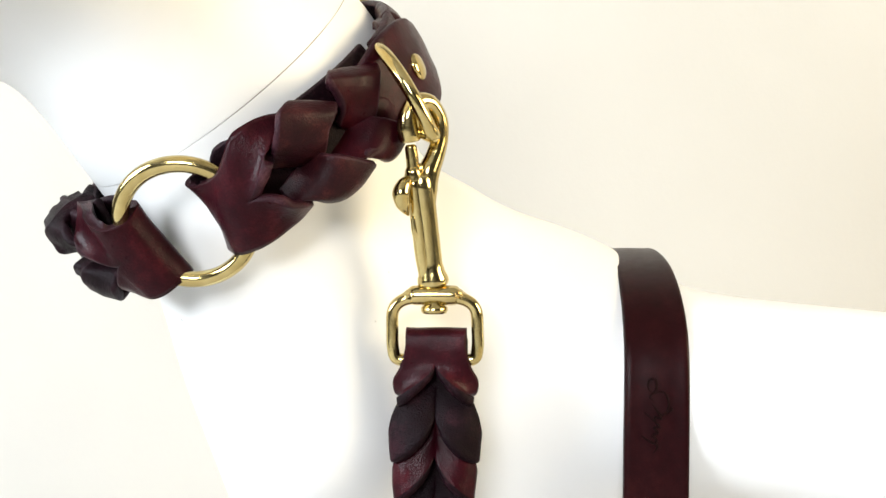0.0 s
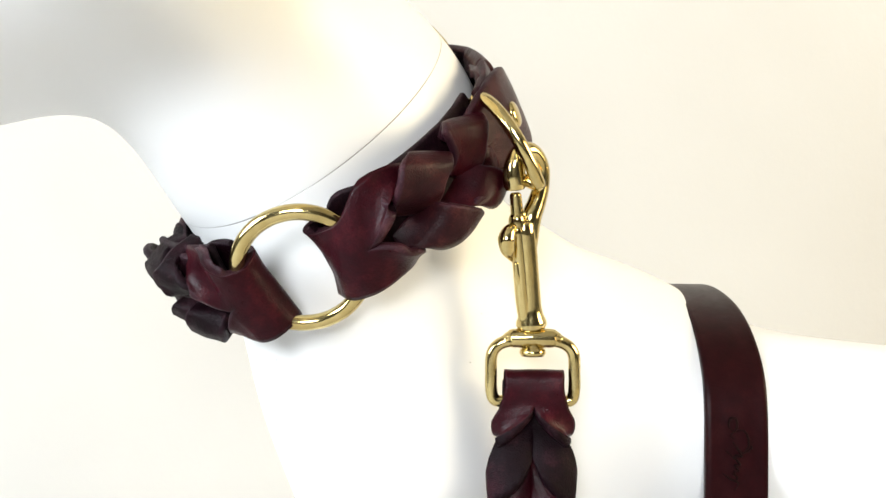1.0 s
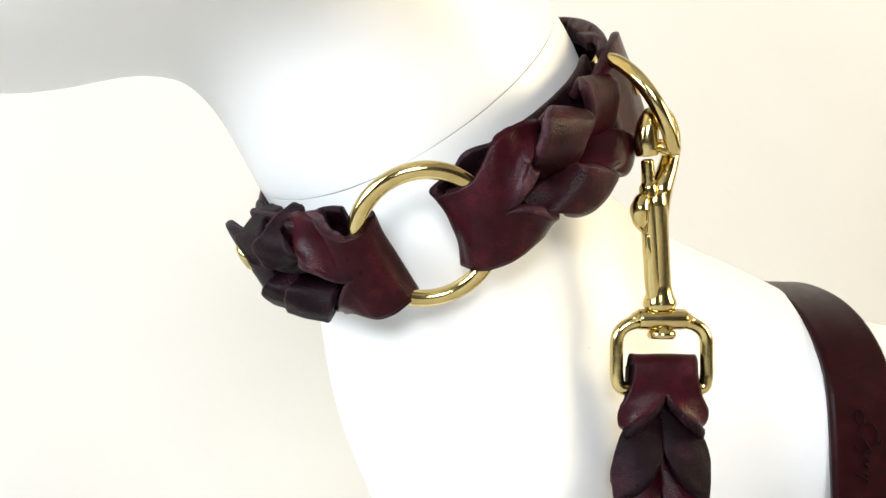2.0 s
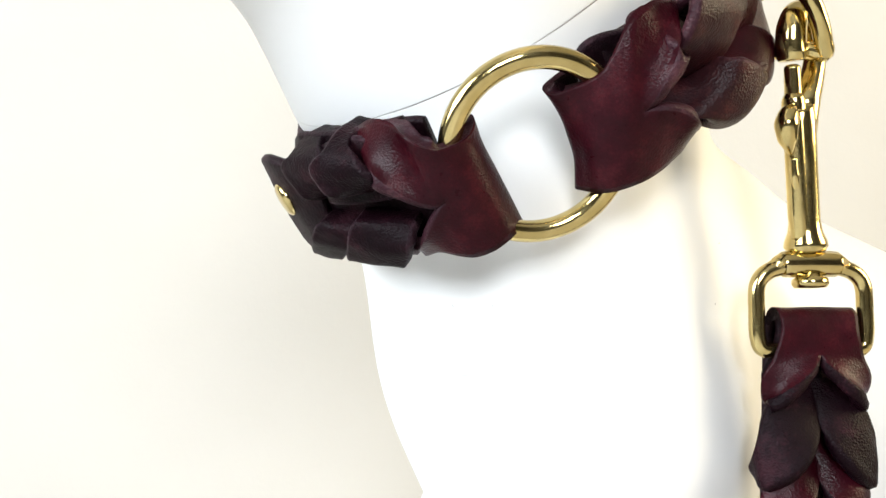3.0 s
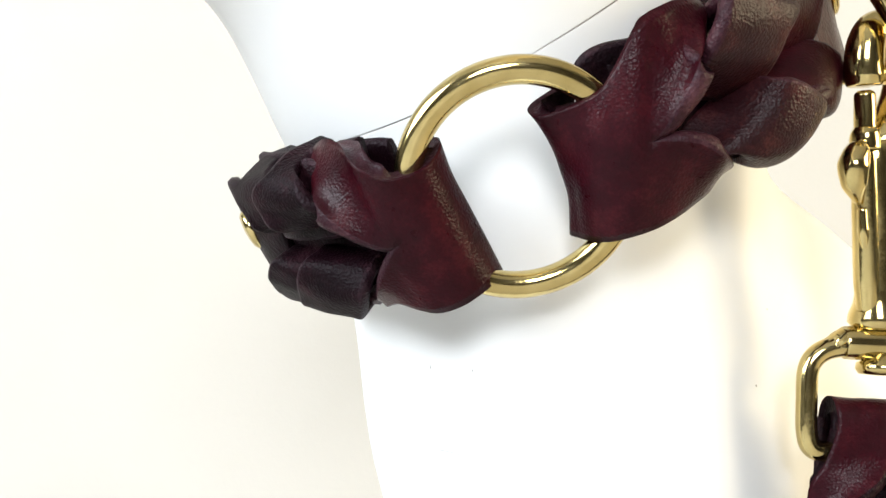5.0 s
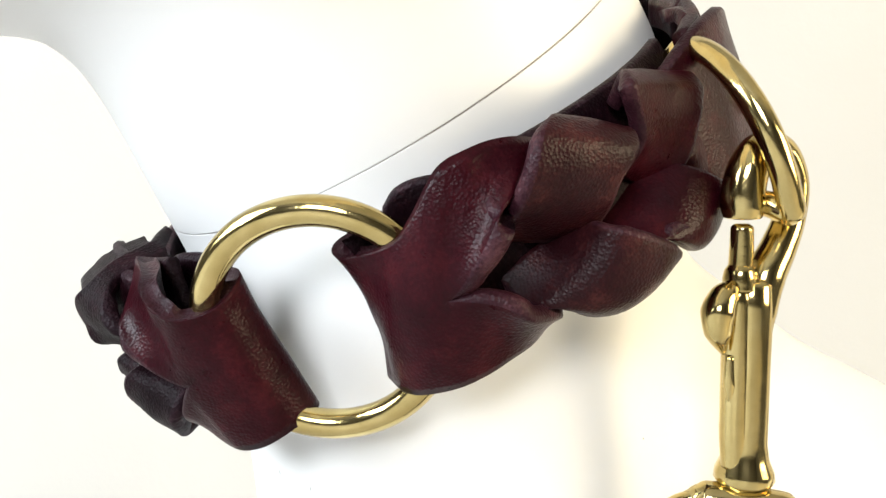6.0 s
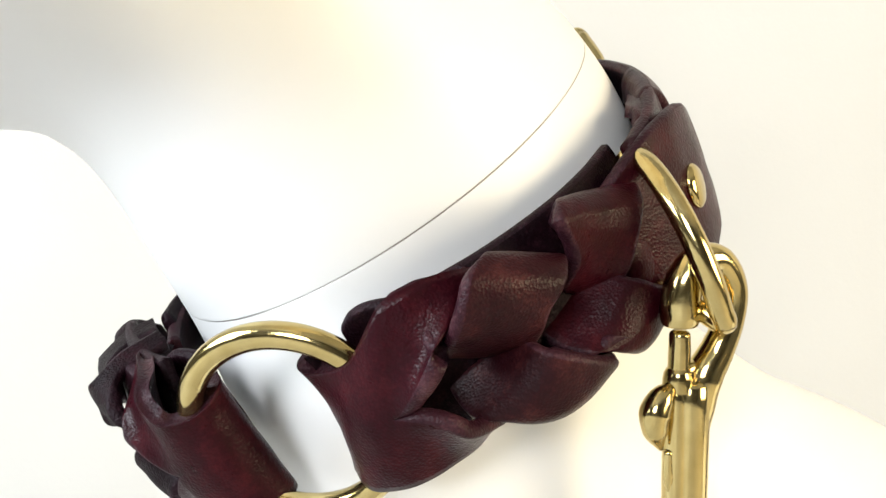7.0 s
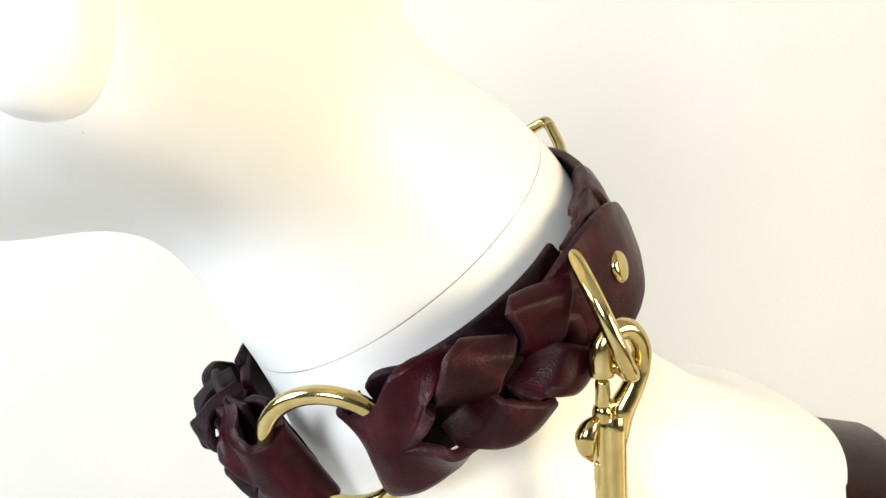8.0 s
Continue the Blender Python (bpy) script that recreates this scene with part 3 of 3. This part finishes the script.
part("thumb_knob", tube([hook(-2.6, 35.4), hook(-4.0, 34.0, -0.6), hook(-6.2, 32.4, -1), hook(-7.8, 29.8, -1.2), hook(-7.6, 26.2, -1.2), hook(-6.2, 22.6, -1)], [0.0010, 0.0012, 0.0024, 0.0029, 0.0023, 0.0004], n=40), BRASS, snap)

EYE_AT = np.array((-0.0017, 0.2645, 1.3738))
E_DOWN = np.array((0.01, 0.06, -1.0))


def eye(x, z, y=0.0):
    return EYE_AT + np.array((x, 0.0, 0.0)) / 1000 - E_DOWN * z / 1000 + np.array((0, y, 0)) / 1000


swivel = part("swivel_eye", tube([eye(-5, 11.3), eye(-10.5, 9.9), eye(-13.4, 6.6), eye(-13.8, 0), eye(-13.7, -6), eye(-12.4, -9.0), eye(-8, -9.4), eye(0, -9.4), eye(8, -9.4), eye(12.4, -9.0), eye(13.7, -6), eye(13.8, 0), eye(13.4, 6.6), eye(10.5, 9.9), eye(5, 11.3)], [0.0021, 0.0020, 0.0020, 0.0020, 0.0020, 0.0020, 0.0020, 0.0021], n=120), BRASS, lead, "square brass swivel eye")
part("boss", tube([eye(-10, 10.4), eye(-7.4, 11.4), eye(-6.6, 11.6), eye(0, 11.7), eye(6.6, 11.6), eye(7.4, 11.4), eye(10, 10.4)], [0.0018, 0.0026, 0.0032, 0.0034, 0.0032, 0.0026, 0.0018], sides=8, n=40), BRASS, swivel)
part("pin_head", lathe([(0.0008, -0.0016), (0.0038, -0.0014), (0.0044, -0.0004), (0.0042, 0.0008), (0.0030, 0.0014), (0.0028, 0.004)], eye(0, 7.2), (0, 0, 1)), BRASS, swivel)

LEAD_TOP = np.array((-0.0012, 0.2632, 1.3740))
L_DOWN = np.array((-0.02, 0.10, -0.995))
L_DOWN /= np.linalg.norm(L_DOWN)


def hang(x, s, out):
    """A point of the hanging lead in millimetres: across, down and out from the chest."""
    return LEAD_TOP + np.array((x, 0, 0)) / 1000 + L_DOWN * s / 1000 + np.array((0, -1.0, -0.1)) * out / 1000


_outward_collar = outward


def outward(p):
    return np.array((0, -1.0, 0.0)) if p[2] < 1.38 and abs(p[0]) < 0.04 else _outward_collar(p)


fold = [(0, 14, -7), (0, 6, -7), (0, 1, -5.5), (0, -0.8, -2), (0, 0.8, 1.2), (0, 5, 2.4)]
DARK_CUT = [LEATHER, SUEDE, SUEDE]
part("lead_loop", forked(
    [(-9.8, s, o) for _, s, o in fold] + [(-11.4, 11, 2.0), (-13.8, 16, 1.2), (-13.2, 21, -0.5), (-10, 24, -5)],
    [(0, s, o) for _, s, o in fold] + [(0, 10.6, 3.0)],
    [(-4.2, 15.0, 5.0), (-9.4, 18.6, 5.0), (-12.4, 21.5, 1)], [(4.2, 15.0, 5.0), (9.4, 18.6, 5.0), (12.4, 21.5, 1)],
    [(9.8, s, o) for _, s, o in fold] + [(11.4, 11, 2.0), (13.8, 16, 1.2), (13.2, 21, -0.5), (10, 24, -5)], hang, 0.0032), DARK_CUT, lead, "smooth burgundy leather loop through the brass eye")
apex = 28.0
for level in range(8):
    w = 15.2 if level % 2 == 0 else 14.0
    for side in (-1, 1):
        part("strand", ribbon([(side * x, apex + d, o) for x, d, o in ((-1, -16, -6), (1, -13, -4), (6, -10, -2), (10.4, -6, 0), (w - 1.6, -1.0, 1), (w, 5.4, 0), (w - 1.4, 12, -6))],
                              [(side * x, apex + d, o) for x, d, o in ((-0.6, -3, -1), (0.2, 0, 2.6), (3.2, 4.2, 5.6), (7.0, 8.0, 6.6), (10.8, 11.4, 5.4), (w - 0.7, 13.8, 2), (w - 3.2, 15.4, -5))], hang, 0.0042, 1.3, curl=0.9), ([SUEDE] * 3 if level % 2 == 0 else DARK_CUT), lead)
    apex += 13.2 if level % 2 == 0 else 17.6
# the same dark backing, for the shade between the lead's strands
part("shade_backing", ribbon([(-9, v, -5) for v in range(4, 170, 20)], [(9, v, -5) for v in range(4, 170, 20)], hang, 0.003, 0.0), ROUGH, lead)


# ---- the flat strap over the shoulder ----
def strap_x(z):
    return 0.0730 + 0.0045 * min(1.0, max(0.0, (z - 1.335) / 0.060))


def shoulder_path():
    """The line of the strap over the shoulder: it hangs plumb in front, lies on the top and drops behind."""
    rows = []
    for i in range(29):
        a = radians(-10 + 7.0 * i)
        d = np.array((0, -math.cos(a), math.sin(a)))
        reach = 0.0
        for dx in (-0.007, 0.0, 0.007):
            start = np.array((0.083 + dx, 0.362, 1.34))
            steps = np.linspace(0.0, 0.12, 480)
            inside = bust_distance(start + steps[:, None] * d) < 0
            reach = max(reach, steps[np.flatnonzero(inside).max()])
        p = np.array((0, 0.362, 1.34)) + d * reach
        rows.append(np.array((strap_x(p[2]), p[1], p[2])))
    return rows


over = shoulder_path()
front = min(over, key=lambda p: p[1])
path = [np.array((strap_x(z), front[1], z)) for z in (1.18, 1.21, 1.24, 1.27, 1.30)] + [p for p in over if p[2] > max(1.315, front[2]) or p[1] > 0.37]
path += [np.array((0.0775, path[-1][1], path[-1][2] - dz)) for dz in (0.03, 0.06, 0.10)]
path = spline(path, 70)
for _ in range(8):
    path[1:-1] = (path[:-2] + 2 * path[1:-1] + path[2:]) / 4


def strap_bm(rows, width, thick):
    pts = spline(rows, 120)
    bm = bmesh.new()
    rings = []
    for i, p in enumerate(pts):
        t = pts[min(i + 1, len(pts) - 1)] - pts[max(i - 1, 0)]
        t /= np.linalg.norm(t)
        side = np.array((1.0, 0, 0))
        side -= t * (side @ t)
        side /= np.linalg.norm(side)
        out = np.cross(side, t)
        if out @ (p - np.array((0.079, 0.352, 1.30))) < 0:
            out = -out
        ring = []
        for x, o in ((-1, 0.0), (-1, 0.55), (-0.97, 0.86), (-0.9, 1.0), (-0.8, 0.96), (-0.4, 1.0), (0, 1.02), (0.4, 1.0), (0.8, 0.96), (0.9, 1.0), (0.97, 0.86), (1, 0.55), (1, 0.0)):
            ring.append(Vector(p + side * x * width / 2 + out * (0.0004 + o * thick)))
        rings.append(ring)
    skin(bm, rings)
    bmesh.ops.recalc_face_normals(bm, faces=bm.faces)
    return bm


strap = tagged(mesh_object("shoulder_strap", strap_bm(path, 0.0226, 0.0030), STRAP), "flat dark brown leather strap hung over the shoulder", "strap")


# the stamped mark of the maker, drawn as plain grooves
GROOVE = leather("stamped_groove", (0.004, 0.0010, 0.0014), (0.007, 0.0016, 0.0018), (0.012, 0.003, 0.0025), 0.60, 0.2, 0.05)


def groove(rows):
    """A thin groove line on the strap's face, in millimetres across and down from the mark's top."""
    pts = []
    for x, d in rows:
        z = 1.3545 - d / 1000
        q = min(range(len(face)), key=lambda i: abs(face[i][2] - z))
        pts.append(np.array((strap_x(z) + x / 1000, face[q][1] - 0.0040, z)))
    part("stamped_line", tube(pts, [0.00015, 0.00040, 0.00040, 0.00015], sides=8, n=40), GROOVE, strap)


face = [p for p in spline(path, 400) if p[1] < 0.33]
groove([(-1.5, 5), (-3.2, 3), (-2.6, 0.4), (-0.6, 0.6), (-0.4, 4), (-2.4, 6.2), (-1.0, 7.6)])
groove([(-0.5, 5.0), (2.2, 4.6), (4.0, 7.5), (4.0, 10.5), (2.2, 12.5), (1.0, 11.5)])
groove([(-1.6, 8.5), (0.2, 10.8), (1.8, 13.6), (-0.4, 13.2), (0.6, 15.6)])
groove([(4.4, 9.5), (5.4, 10.3), (4.6, 11.2), (3.6, 12.4)])
groove([(-4.2, 11.5), (-1.0, 14.0), (1.4, 16.5), (-0.4, 16.8), (1.0, 18.6), (-0.6, 19.0), (0.8, 21.0)])
groove([(-4.6, 19.6), (-2.0, 21.4), (0.8, 23.0), (-0.6, 25.6)])
groove([(-1.4, 19.6), (0.6, 21.0), (-0.6, 22.4)])

# stray fibres and specks on the white shell
FIBRE, fibre_nodes, fibre_bsdf = material("grey_fibre")
nt = fibre_nodes
nt.links.new(ramp(nt, noise_tex(nt, coords(nt), 300), [(0.3, (0.30, 0.28, 0.27)), (0.7, (0.42, 0.40, 0.38))]), fibre_bsdf.inputs["Base Color"])


def fibre(name, points, radius, label):
    pts = [on_bust(p, radius * 0.6) for p in points]
    tagged(mesh_object(name, tube(pts, [radius * 0.4, radius, radius * 0.5], sides=8, n=24), FIBRE), label, "fibre", "stray fibres")


fibre("fibre", [(-0.0915, 0.2934, 1.3582), (-0.0870, 0.2845, 1.3588), (-0.0835, 0.2790, 1.3585), (-0.0798, 0.2750, 1.3578)], 0.00011, "thin grey fibre lying on the white shell")
fibre("fibre", [(-0.0892, 0.2756, 1.3767), (-0.0890, 0.2758, 1.3760), (-0.0893, 0.2757, 1.3755)], 0.00009, "tiny grey fibre stuck to the white shell")
fibre("fibre", [(-0.0802, 0.2676, 1.3762), (-0.0801, 0.2677, 1.3755)], 0.00009, "tiny grey fibre stuck to the white shell")


def speck(p, radius):
    at = on_bust(p, 0.0)
    tagged(mesh_object("speck", lathe([(radius * 0.2, radius * 0.7), (radius * 0.8, radius * 0.4), (radius, 0), (radius * 0.8, -radius * 0.4)], at, bust_slope(at[None])[0], 12), FIBRE), "tiny dark speck on the white shell", "speck", "specks")


speck((-0.0223, 0.2734, 1.3761), 0.00022)
speck((-0.0183, 0.2788, 1.3923), 0.00018)
speck((-0.1007, 0.1696, 1.4773), 0.00014)
speck((-0.0919, 0.1631, 1.4855), 0.00014)
